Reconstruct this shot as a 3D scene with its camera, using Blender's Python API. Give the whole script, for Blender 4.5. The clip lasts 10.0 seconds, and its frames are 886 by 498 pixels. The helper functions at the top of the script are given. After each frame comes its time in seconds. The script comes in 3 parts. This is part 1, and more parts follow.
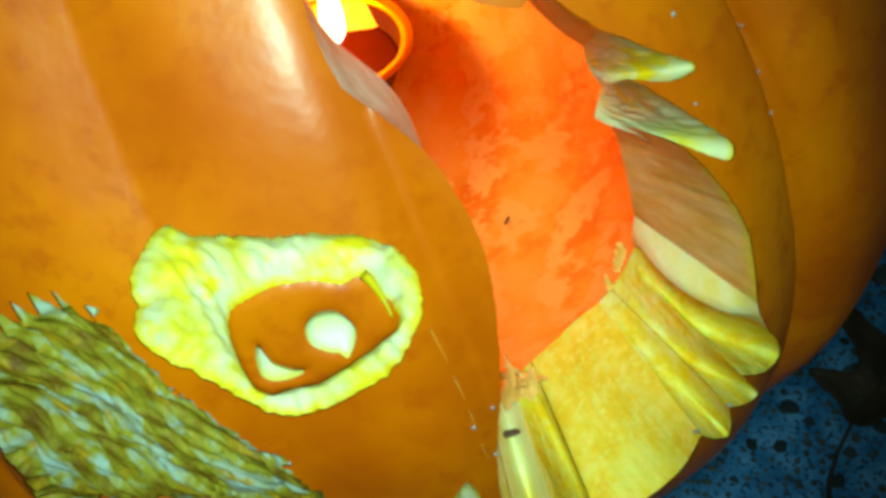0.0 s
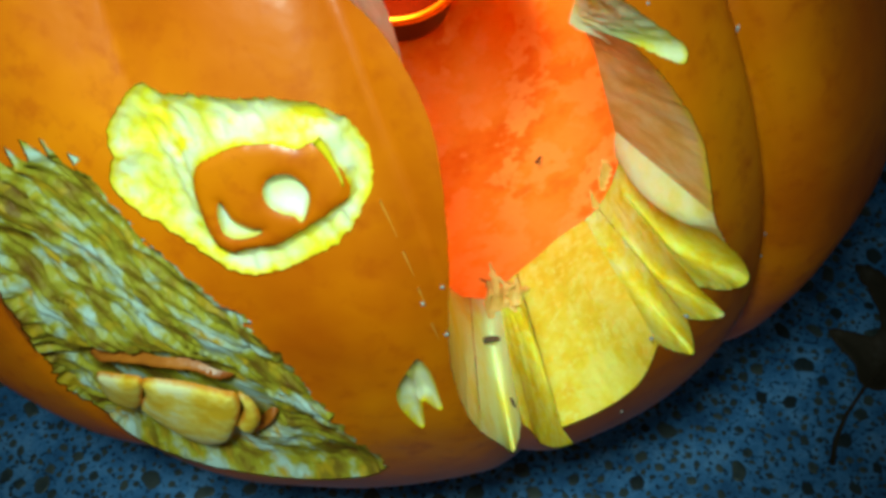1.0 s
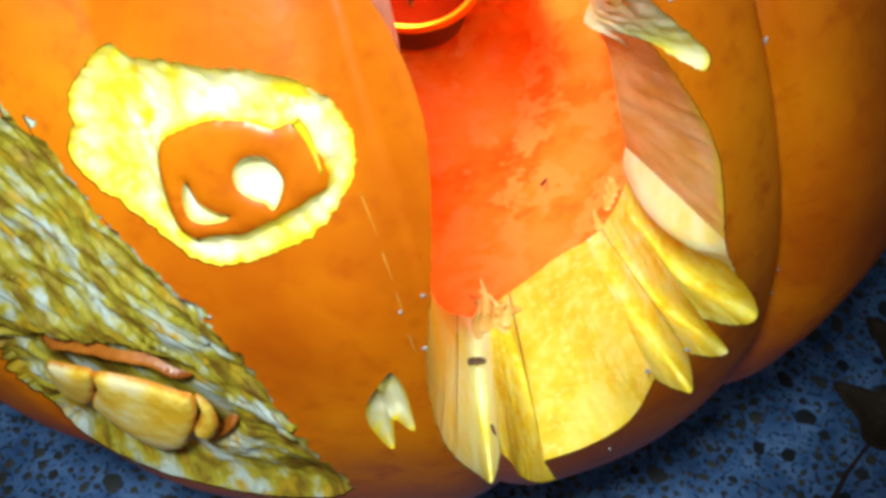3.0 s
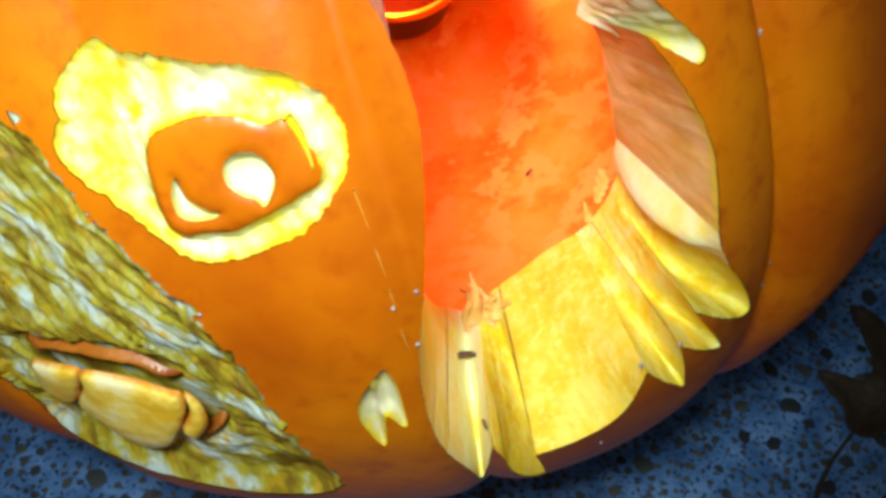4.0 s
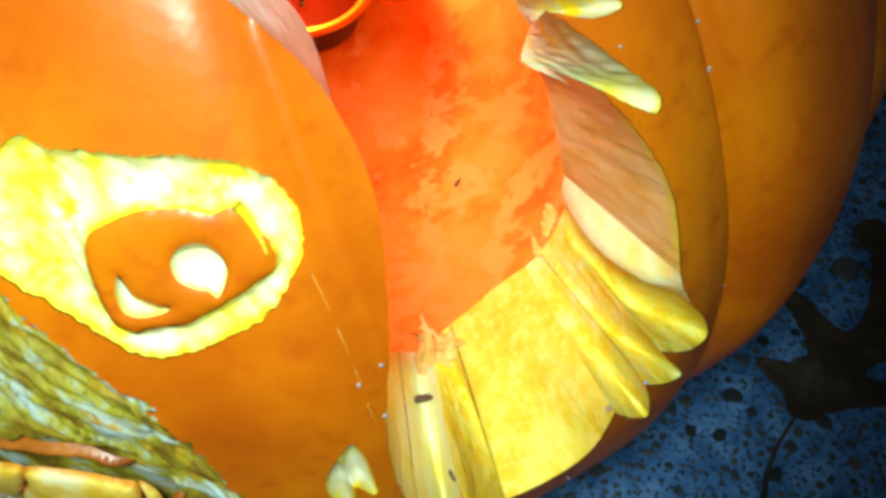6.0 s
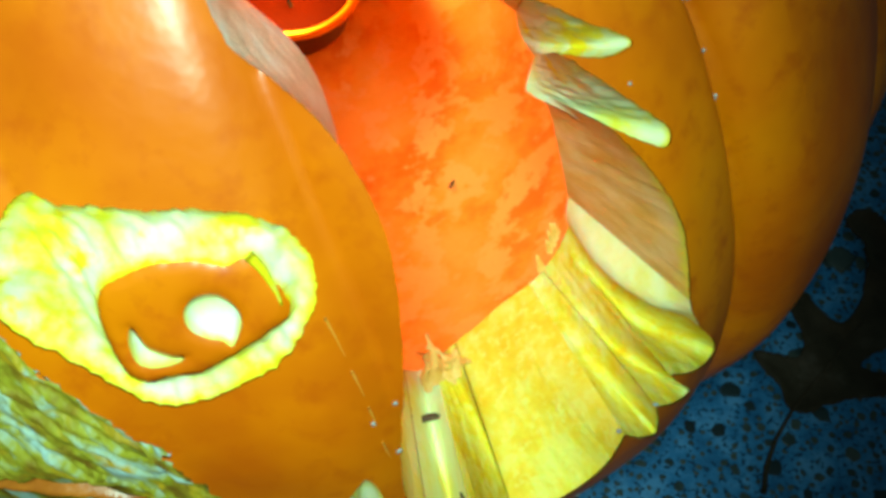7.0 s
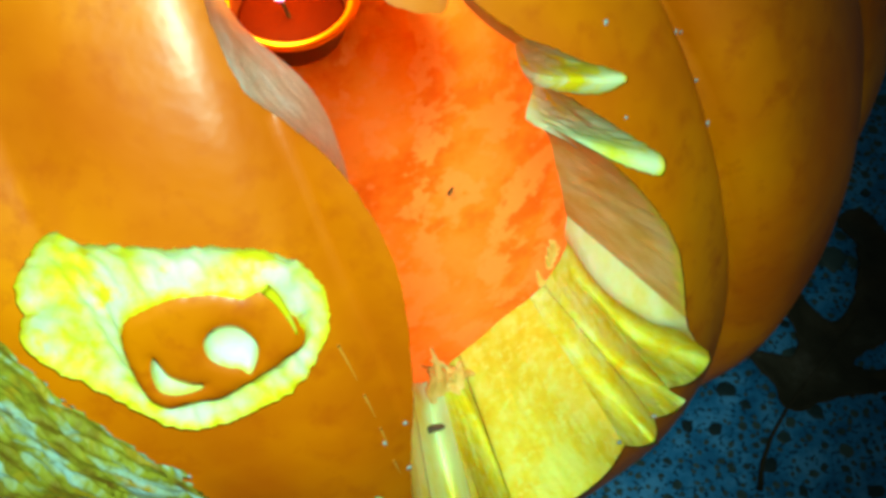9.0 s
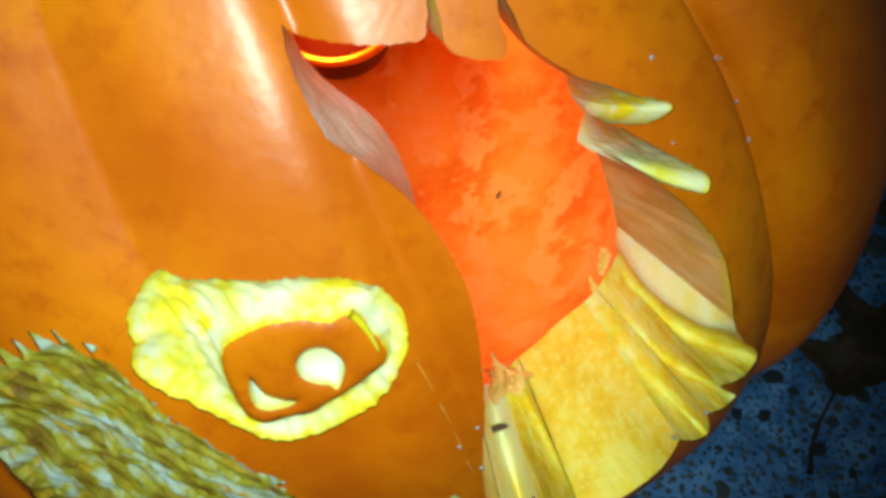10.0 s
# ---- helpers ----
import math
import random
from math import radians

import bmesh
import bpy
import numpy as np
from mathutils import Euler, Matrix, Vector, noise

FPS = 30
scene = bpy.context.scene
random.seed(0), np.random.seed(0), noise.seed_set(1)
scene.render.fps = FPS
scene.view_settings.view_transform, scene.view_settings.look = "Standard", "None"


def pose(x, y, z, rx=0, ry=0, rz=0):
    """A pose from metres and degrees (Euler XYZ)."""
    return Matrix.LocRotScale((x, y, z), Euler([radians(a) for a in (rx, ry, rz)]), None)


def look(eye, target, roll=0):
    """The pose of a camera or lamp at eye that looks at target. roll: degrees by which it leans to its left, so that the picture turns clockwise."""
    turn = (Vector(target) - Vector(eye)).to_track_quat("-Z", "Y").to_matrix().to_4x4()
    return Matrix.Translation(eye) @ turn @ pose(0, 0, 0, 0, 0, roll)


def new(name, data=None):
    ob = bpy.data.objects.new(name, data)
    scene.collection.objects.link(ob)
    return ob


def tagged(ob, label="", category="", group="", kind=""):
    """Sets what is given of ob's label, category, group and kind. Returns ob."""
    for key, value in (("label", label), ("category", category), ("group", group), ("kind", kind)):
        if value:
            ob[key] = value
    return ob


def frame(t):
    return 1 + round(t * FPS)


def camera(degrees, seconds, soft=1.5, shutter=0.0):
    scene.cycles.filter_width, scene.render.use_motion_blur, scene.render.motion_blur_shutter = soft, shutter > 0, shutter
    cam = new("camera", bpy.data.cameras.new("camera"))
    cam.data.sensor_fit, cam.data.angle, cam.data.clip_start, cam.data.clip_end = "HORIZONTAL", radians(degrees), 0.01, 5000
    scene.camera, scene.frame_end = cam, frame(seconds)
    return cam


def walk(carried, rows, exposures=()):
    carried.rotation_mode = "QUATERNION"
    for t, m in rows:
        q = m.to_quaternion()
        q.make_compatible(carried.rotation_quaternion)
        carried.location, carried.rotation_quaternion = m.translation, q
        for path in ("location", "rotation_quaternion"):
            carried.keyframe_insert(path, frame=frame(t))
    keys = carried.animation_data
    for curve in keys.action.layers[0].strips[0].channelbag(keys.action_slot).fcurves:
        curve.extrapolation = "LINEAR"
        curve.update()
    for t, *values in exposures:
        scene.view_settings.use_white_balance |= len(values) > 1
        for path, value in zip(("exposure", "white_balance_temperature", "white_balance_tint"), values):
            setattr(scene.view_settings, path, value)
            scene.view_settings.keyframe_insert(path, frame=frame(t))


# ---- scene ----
cam = camera(46.5, 10.0, soft=3.6)
PATH = [
    (0.0, (0.0102, 0.0108, 0.2945), (0.0035, 0.1717, 0.0413), -3.30),
    (0.5, (0.0125, 0.0040, 0.3023), (0.0070, 0.1642, 0.0487), -2.70),
    (1.0, (0.0300, -0.0042, 0.2938), (-0.0022, 0.1492, 0.0380), -6.90),
    (1.5, (0.0308, -0.0042, 0.2856), (-0.0097, 0.1609, 0.0384), -4.00),
    (2.0, (0.0342, -0.0058, 0.2833), (-0.0052, 0.1562, 0.0338), -3.30),
    (2.5, (0.0331, -0.0023, 0.2814), (-0.0040, 0.1583, 0.0308), -3.00),
    (4.0, (0.0293, 0.0019, 0.2800), (0.0017, 0.1598, 0.0265), -1.10),
    (4.5, (0.0284, 0.0038, 0.2785), (0.0041, 0.1606, 0.0239), -0.20),
    (5.0, (0.0279, 0.0066, 0.2806), (0.0078, 0.1636, 0.0257), -0.10),
    (5.5, (0.0263, 0.0102, 0.2820), (0.0140, 0.1652, 0.0254), 0.70),
    (6.8, (0.0155, 0.0205, 0.2817), (0.0247, 0.1716, 0.0227), 4.30),
    (7.0, (0.0178, 0.0214, 0.2856), (0.0210, 0.1697, 0.0248), 2.50),
    (7.5, (0.0186, 0.0219, 0.2884), (0.0225, 0.1675, 0.0261), 2.10),
    (8.0, (0.0180, 0.0228, 0.2917), (0.0197, 0.1691, 0.0298), 0.60),
    (8.5, (0.0160, 0.0221, 0.2922), (0.0191, 0.1681, 0.0301), 1.50),
    (9.0, (0.0162, 0.0227, 0.2929), (0.0209, 0.1686, 0.0309), 2.20),
    (9.5, (0.0180, 0.0216, 0.2974), (0.0187, 0.1692, 0.0362), 0.70),
    (10.0, (0.0125, 0.0208, 0.3058), (0.0058, 0.1638, 0.0422), -3.90),
]
EXPOSURES = [(0.0, -0.34, 5850, -37), (0.5, -0.36, 5950, -24), (1.0, -0.31, 6000, -22), (2.0, 0.04, 6500, 20), (4.5, 0.19, 6500, 12), (5.5, 0.27, 6400, 10), (7.0, 0.04, 5600, -38), (8.5, -0.08, 5600, -46), (9.5, -0.12, 5600, -44), (10.0, -0.31, 6100, -6)]
walk(cam, [(t, look(eye, target, roll)) for t, eye, target, roll in PATH], EXPOSURES)
from mathutils import geometry

# ---- sky and lamp ----
sky = bpy.data.worlds.new("sky")
sky.use_nodes = True
scene.world = sky
sky_tex = sky.node_tree.nodes.new("ShaderNodeTexSky")
sky_tex.sky_type = "NISHITA"
sky_tex.sun_disc = False
sky_tex.sun_elevation = radians(1.0)
sky_tex.sun_rotation = radians(200)
sky_back = sky.node_tree.nodes["Background"]
sky_back.inputs["Strength"].default_value = 0.10
sky.node_tree.links.new(sky_tex.outputs["Color"], sky_back.inputs["Color"])
# unseen white torch, assumed held beside the lens, which lights the pumpkin at dusk
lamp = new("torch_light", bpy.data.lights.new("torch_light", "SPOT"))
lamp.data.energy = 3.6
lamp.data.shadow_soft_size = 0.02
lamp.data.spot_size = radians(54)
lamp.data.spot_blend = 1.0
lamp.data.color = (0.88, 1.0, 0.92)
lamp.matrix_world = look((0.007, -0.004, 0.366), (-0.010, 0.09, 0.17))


# ---- materials ----
def ramp_of(nt, source, stops):
    node = nt.nodes.new("ShaderNodeValToRGB")
    ramp = node.color_ramp
    while len(ramp.elements) < len(stops):
        ramp.elements.new(0.5)
    for el, (at, col) in zip(ramp.elements, stops):
        el.position, el.color = at, (*col, 1)
    nt.links.new(source, node.inputs["Fac"])
    return node.outputs["Color"]


def noise_of(nt, coord, scale, detail=4.0, rough=0.55, stretch=(1, 1, 1), turn=(0, 0, 0)):
    mapping = nt.nodes.new("ShaderNodeMapping")
    mapping.inputs["Scale"].default_value = stretch
    mapping.inputs["Rotation"].default_value = [radians(a) for a in turn]
    nt.links.new(coord, mapping.inputs["Vector"])
    node = nt.nodes.new("ShaderNodeTexNoise")
    node.inputs["Scale"].default_value = scale
    node.inputs["Detail"].default_value = detail
    node.inputs["Roughness"].default_value = rough
    nt.links.new(mapping.outputs["Vector"], node.inputs["Vector"])
    return node.outputs["Fac"]


def mixed(nt, fac, a, b, mode="MIX"):
    node = nt.nodes.new("ShaderNodeMix")
    node.data_type, node.blend_type = "RGBA", mode
    for key, value in (("Factor", fac), ("A", a), ("B", b)):
        sock = [s for s in node.inputs if s.name == key and s.type == ("VALUE" if key == "Factor" else "RGBA")][0]
        if isinstance(value, (int, float)):
            sock.default_value = value
        elif isinstance(value, tuple):
            sock.default_value = (*value, 1)
        else:
            nt.links.new(value, sock)
    return [s for s in node.outputs if s.type == "RGBA"][0]


def surface(name, stops, scale, rough=0.5, coat=0.0, bump=0.3, bump_scale=600, bump_dist=0.0004, fine=None, stretch=(1, 1, 1), turn=(0, 0, 0), sss=0.0, vary=0.0, spec=0.5, along=False, edge=None):
    """A noise-coloured surface with a finer second colour noise and relief."""
    mat = bpy.data.materials.new(name)
    mat.use_nodes = True
    nt = mat.node_tree
    bsdf = nt.nodes["Principled BSDF"]
    coord = nt.nodes.new("ShaderNodeTexCoord").outputs["UV" if along else "Object"]
    n1 = noise_of(nt, coord, scale, 4, 0.6, stretch, turn)
    if vary:
        info = nt.nodes.new("ShaderNodeObjectInfo")
        add = nt.nodes.new("ShaderNodeMath")
        add.operation = "MULTIPLY_ADD"
        nt.links.new(info.outputs["Random"], add.inputs[0])
        add.inputs[1].default_value = vary
        nt.links.new(n1, add.inputs[2])
        sub = nt.nodes.new("ShaderNodeMath")
        sub.operation = "SUBTRACT"
        nt.links.new(add.outputs[0], sub.inputs[0])
        sub.inputs[1].default_value = vary / 2
        n1 = sub.outputs[0]
    col = ramp_of(nt, n1, stops)
    if fine:
        n2 = noise_of(nt, coord, fine[0], 3, 0.6, stretch, turn)
        col = mixed(nt, ramp_of(nt, n2, [(fine[1], (0, 0, 0)), (fine[2], (1, 1, 1))]), col, fine[3])
    if edge:
        sep = nt.nodes.new("ShaderNodeSeparateXYZ")
        nt.links.new(nt.nodes.new("ShaderNodeTexCoord").outputs["UV"], sep.inputs[0])
        scaled = nt.nodes.new("ShaderNodeMath")
        scaled.operation = "MULTIPLY_ADD"
        nt.links.new(sep.outputs["Y"], scaled.inputs[0])
        scaled.inputs[1].default_value = 1 / edge[1]
        nt.links.new(noise_of(nt, coord, 300, 3), scaled.inputs[2])
        col = mixed(nt, ramp_of(nt, scaled.outputs[0], [(0.55, (1, 1, 1)), (1.0, (0, 0, 0))]), col, edge[0])
    nt.links.new(col, bsdf.inputs["Base Color"])
    bsdf.inputs["Roughness"].default_value = rough
    bsdf.inputs["Specular IOR Level"].default_value = spec
    bsdf.inputs["Coat Weight"].default_value = coat
    bsdf.inputs["Coat Roughness"].default_value = 0.25
    if sss:
        bsdf.inputs["Subsurface Weight"].default_value = sss
        bsdf.inputs["Subsurface Radius"].default_value = (1.0, 0.45, 0.1)
        bsdf.inputs["Subsurface Scale"].default_value = 0.004
    b = nt.nodes.new("ShaderNodeBump")
    b.inputs["Strength"].default_value = bump
    b.inputs["Distance"].default_value = bump_dist
    nt.links.new(noise_of(nt, coord, bump_scale, 4, 0.6, stretch, turn), b.inputs["Height"])
    nt.links.new(b.outputs["Normal"], bsdf.inputs["Normal"])
    return mat


SKIN = surface("pumpkin_rind", [(0.30, (0.47, 0.090, 0.0)), (0.46, (0.56, 0.130, 0.0)), (0.54, (0.62, 0.160, 0.0)), (0.66, (0.69, 0.205, 0.0))], 26, 0.37, 0.0, 0.26, 60, 0.0016,
               fine=(230, 0.52, 0.80, (0.46, 0.085, 0.0)), spec=0.46)
FLESH = surface("yellow_flesh", [(0.30, (0.89, 0.60, 0.020)), (0.44, (0.93, 0.72, 0.045)), (0.56, (0.95, 0.81, 0.13)), (0.68, (0.96, 0.88, 0.36))], 170, 0.9, 0.0, 1.0, 330, 0.0011,
                fine=(520, 0.50, 0.72, (0.95, 0.85, 0.24)), vary=0.10, spec=0.10, sss=0.5)
SCOOP = surface("scooped_flesh", [(0.32, (0.88, 0.58, 0.025)), (0.5, (0.93, 0.71, 0.060)), (0.68, (0.95, 0.81, 0.17))], 160, 0.6, 0.0, 0.5, 520, 0.0006,
                fine=(520, 0.50, 0.70, (0.95, 0.84, 0.20)), spec=0.2, sss=0.3)
PALE = surface("pale_flesh", [(0.36, (0.70, 0.60, 0.025)), (0.44, (0.71, 0.67, 0.20)), (0.54, (0.72, 0.71, 0.47))], 90, 0.55, 0.0, 0.4, 420, 0.0008,
               fine=(150, 0.53, 0.64, (0.78, 0.62, 0.015)), spec=0.3, edge=((0.78, 0.60, 0.012), 0.0020), sss=0.2)
WHITE = surface("whitish_flesh", [(0.36, (0.70, 0.70, 0.36)), (0.5, (0.73, 0.76, 0.56)), (0.62, (0.76, 0.79, 0.68))], 130, 0.6, 0.0, 0.4, 420, 0.0005, spec=0.25, edge=((0.72, 0.62, 0.12), 0.0011), sss=0.15)
CREAM = surface("cream_flesh", [(0.35, (0.94, 0.80, 0.20)), (0.6, (0.97, 0.94, 0.58))], 120, 0.9, 0.0, 0.5, 420, 0.0007, vary=0.1, spec=0.12, sss=0.3)
TONGUE_FLESH = surface("tongue_flesh", [(0.36, (0.84, 0.52, 0.03)), (0.48, (0.92, 0.72, 0.14)), (0.60, (0.95, 0.88, 0.50))], 110, 0.5, 0.0, 0.5, 420, 0.0005, spec=0.25, edge=((0.66, 0.24, 0.012), 0.0014))
TAN = surface("tan_flesh", [(0.36, (0.66, 0.36, 0.07)), (0.5, (0.74, 0.48, 0.17)), (0.62, (0.78, 0.56, 0.28))], 120, 0.5, 0.0, 0.5, 420, 0.0005, stretch=(1.4, 0.7, 1), spec=0.3, along=True, edge=((0.72, 0.58, 0.06), 0.006))
GREY = surface("dried_flesh", [(0.36, (0.68, 0.46, 0.34)), (0.5, (0.80, 0.60, 0.50)), (0.64, (0.88, 0.76, 0.72))], 120, 0.4, 0.0, 0.5, 420, 0.0006, along=True)
FUR = surface("scraped_flesh", [(0.33, (0.11, 0.042, 0.004)), (0.42, (0.20, 0.135, 0.008)), (0.51, (0.33, 0.30, 0.020)), (0.61, (0.42, 0.52, 0.50))], 95, 0.6, 0.0, 0.4, 500, 0.0006,
              fine=(170, 0.54, 0.66, (0.42, 0.27, 0.010)), stretch=(1.6, 0.75, 1), spec=0.3, along=True)
LIP = surface("bruised_rind", [(0.35, (0.26, 0.060, 0.004)), (0.6, (0.44, 0.14, 0.010))], 90, 0.45, 0.2, 0.5, 420, 0.0006)
CAVITY = surface("cavity_flesh", [(0.36, (0.80, 0.22, 0.006)), (0.48, (0.90, 0.38, 0.030)), (0.60, (0.94, 0.46, 0.070))], 38, 0.5, 0.0, 0.7, 130, 0.0016,
                 fine=(95, 0.48, 0.57, (0.94, 0.51, 0.12)), spec=0.22)
SCAR = surface("rind_scar", [(0.3, (0.62, 0.24, 0.01)), (0.7, (0.74, 0.36, 0.06))], 500, 0.4, spec=0.4)
STRAND = surface("pulp", [(0.3, (0.90, 0.48, 0.10)), (0.7, (0.94, 0.60, 0.20))], 200, 0.5)
GROUND = surface("concrete", [(0.34, (0.032, 0.100, 0.270)), (0.5, (0.066, 0.180, 0.440)), (0.64, (0.125, 0.265, 0.560))], 90, 0.55, 0.0, 0.6, 900, 0.0006,
                 fine=(620, 0.55, 0.62, (0.008, 0.022, 0.055)), spec=0.25)
PEBBLE = surface("pebble", [(0.3, (0.005, 0.009, 0.015)), (0.55, (0.016, 0.026, 0.036)), (0.8, (0.060, 0.070, 0.068))], 120, 0.45, 0.0, 0.3, 700, 0.0003, vary=0.5, spec=0.4)
LEAF = surface("dead_leaf", [(0.3, (0.022, 0.014, 0.008)), (0.55, (0.045, 0.031, 0.020)), (0.75, (0.100, 0.076, 0.066))], 70, 0.6, 0.0, 0.6, 260, 0.0008, spec=0.15)
SEED = surface("seed_scrap", [(0.3, (0.06, 0.03, 0.02)), (0.7, (0.16, 0.09, 0.05))], 500, 0.6)
FROST = surface("wet_speck", [(0.3, (0.26, 0.25, 0.26)), (0.7, (0.42, 0.44, 0.48))], 600, 0.3)
CUP_WALL = surface("orange_cup", [(0.3, (0.055, 0.0040, 0.0001)), (0.7, (0.070, 0.0060, 0.0002))], 90, 0.35, 0.0, 0.1, 500, 0.0002, spec=0.25)
TIN = surface("tin", [(0.3, (0.62, 0.26, 0.010)), (0.7, (0.70, 0.32, 0.014))], 90, 0.35, 0.0, 0.1, 500, 0.0002)
TIN.node_tree.nodes["Principled BSDF"].inputs["Metallic"].default_value = 1.0
WAX = surface("molten_wax", [(0.3, (0.050, 0.0030, 0.0)), (0.7, (0.065, 0.0045, 0.0))], 60, 0.6, 0.0, 0.05, 200, 0.0002, spec=0.03)
WICK = surface("burnt_wick", [(0.3, (0.02, 0.015, 0.01)), (0.7, (0.06, 0.04, 0.03))], 900, 0.8)
FLAME = bpy.data.materials.new("flame")
FLAME.use_nodes = True
fb = FLAME.node_tree.nodes["Principled BSDF"]
fb.inputs["Base Color"].default_value = (1, 0.8, 0.5, 1)
fb.inputs["Emission Color"].default_value = (1.0, 0.80, 0.48, 1)
fb.inputs["Emission Strength"].default_value = 14.0

FLAME_BASE = FLAME.copy()
FLAME_BASE.name = "flame_base"
FLAME_BASE.node_tree.nodes["Principled BSDF"].inputs["Emission Color"].default_value = (0.55, 0.10, 0.85, 1)
FLAME_BASE.node_tree.nodes["Principled BSDF"].inputs["Emission Strength"].default_value = 1.2

# ---- building helpers ----
def part(name, data, material, parent=None, label="", grain=None):
    """One mesh object; a bmesh or (vertices, faces) in world places, hung under parent."""
    me = bpy.data.meshes.new(name)
    base = Vector((0, 0, 0))
    top = parent
    while top:
        base += top.location
        top = top.parent
    if isinstance(data, tuple):
        v = np.asarray(data[0], float) - np.array(base)
        me.from_pydata(v.tolist(), [], data[1])
    else:
        bmesh.ops.translate(data, verts=data.verts, vec=-base)
        data.to_mesh(me)
        data.free()
    me.polygons.foreach_set("use_smooth", [True] * len(me.polygons))
    me.materials.append(material)
    me.update()
    if grain is not None:
        layer = me.uv_layers.new(name="grain")
        at_loop = np.zeros(len(me.loops), int)
        me.loops.foreach_get("vertex_index", at_loop)
        layer.data.foreach_set("uv", np.asarray(grain, float)[at_loop].ravel())
    ob = new(name, me)
    if parent:
        ob.parent = parent
    if label:
        ob["label"] = label
    return ob


def thing(name, place, label, category, group=""):
    ob = new(name)
    ob.location = place
    return tagged(ob, label, category, group)


def fold(pts, n, closed=False):
    """A Catmull-Rom line through pts, n points evenly by length."""
    p = np.asarray(pts, float)
    if closed:
        q = np.vstack([p[-1], p, p[0], p[1]])
    else:
        q = np.vstack([2 * p[0] - p[1], p, 2 * p[-1] - p[-2]])
    out = []
    s = np.linspace(0, 1, 24, endpoint=False)[:, None]
    for a, b, c, d in zip(q[:-3], q[1:-2], q[2:-1], q[3:]):
        out.append(0.5 * (2 * b + (c - a) * s + (2 * a - 5 * b + 4 * c - d) * s ** 2 + (3 * b - a - 3 * c + d) * s ** 3))
    out.append(p[:1] if closed else p[-1:])
    out = np.vstack(out)
    along = np.r_[0, np.cumsum(np.linalg.norm(np.diff(out, axis=0), axis=1))]
    at = np.linspace(0, along[-1], n + 1)[:-1] if closed else np.linspace(0, along[-1], n)
    return np.c_[np.interp(at, along, out[:, 0]), np.interp(at, along, out[:, 1])]


def inside(p, poly):
    x, y = p[:, 0][:, None], p[:, 1][:, None]
    a, b = poly, np.roll(poly, -1, axis=0)
    cross = ((a[:, 1] > y) != (b[:, 1] > y)) & (x < (b[:, 0] - a[:, 0]) * (y - a[:, 1]) / (b[:, 1] - a[:, 1] + 1e-12) + a[:, 0])
    return cross.sum(1) % 2 == 1


def gap_to(p, poly):
    """How far each point lies from a closed line."""
    best = np.full(len(p), 1e9)
    for a, b in zip(poly, np.roll(poly, -1, axis=0)):
        d = b - a
        s = np.clip(((p - a) @ d) / (d @ d + 1e-12), 0, 1)
        best = np.minimum(best, np.linalg.norm(p - a - s[:, None] * d, axis=1))
    return best


def ragged(line, amount, seed, freq=1.0):
    """A closed line with an uneven, hacked edge."""
    out = line.copy()
    tang = np.roll(line, -1, axis=0) - np.roll(line, 1, axis=0)
    tang /= np.linalg.norm(tang, axis=1)[:, None] + 1e-9
    for i, (u, v) in enumerate(line):
        k = noise.noise((u * 1.3 * freq, v * 1.3 * freq, seed)) + 0.6 * noise.noise((u * 4 * freq, v * 4 * freq, seed + 7))
        out[i] += amount * k * np.array((-tang[i, 1], tang[i, 0]))
    return out


def cut_sheet(points, rings):
    """Triangles over points and closed rings, with the rings as edges."""
    verts, edges = [tuple(p) for p in points], []
    for ring in rings:
        n = len(verts)
        verts += [tuple(p) for p in ring]
        edges += [(n + i, n + (i + 1) % len(ring)) for i in range(len(ring))]
    res = geometry.delaunay_2d_cdt([Vector(v) for v in verts], edges, [], 0, 1e-6)
    return np.array([tuple(v) for v in res[0]]), np.array([tuple(t) for t in res[2]])


def tidy(uv, tri):
    used = np.unique(tri)
    back = np.full(len(uv), -1)
    back[used] = np.arange(len(used))
    return uv[used], back[tri]


# ---- the pumpkin's form ----
CENTRE = np.array((-0.0206, 0.1887, 0.1175))
AX = np.array(((0.98893, 0.0, 0.14836), (0.00226, 0.99988, -0.01507), (-0.14834, 0.01524, 0.98882)))
RADII = np.array((0.1327, 0.1327, 0.1236))
# azimuth, depth, lean in degrees per degree up
CREASES = [(-166, 0.04, 0), (-144, 0.04, 0), (-122, 0.04, 0), (-100, 0.04, 0), (-79, 0.04, 0), (-59, 0.038, 0), (-40, 0.036, 0), (-20, 0.030, -0.1), (1.3, 0.024, -0.25), (17.6, 0.022, -0.04), (46.4, 0.058, 0.055),
           (65.0, 0.036, 0), (84, 0.04, 0), (106, 0.04, 0), (128, 0.04, 0), (150, 0.04, 0), (172, 0.04, 0)]


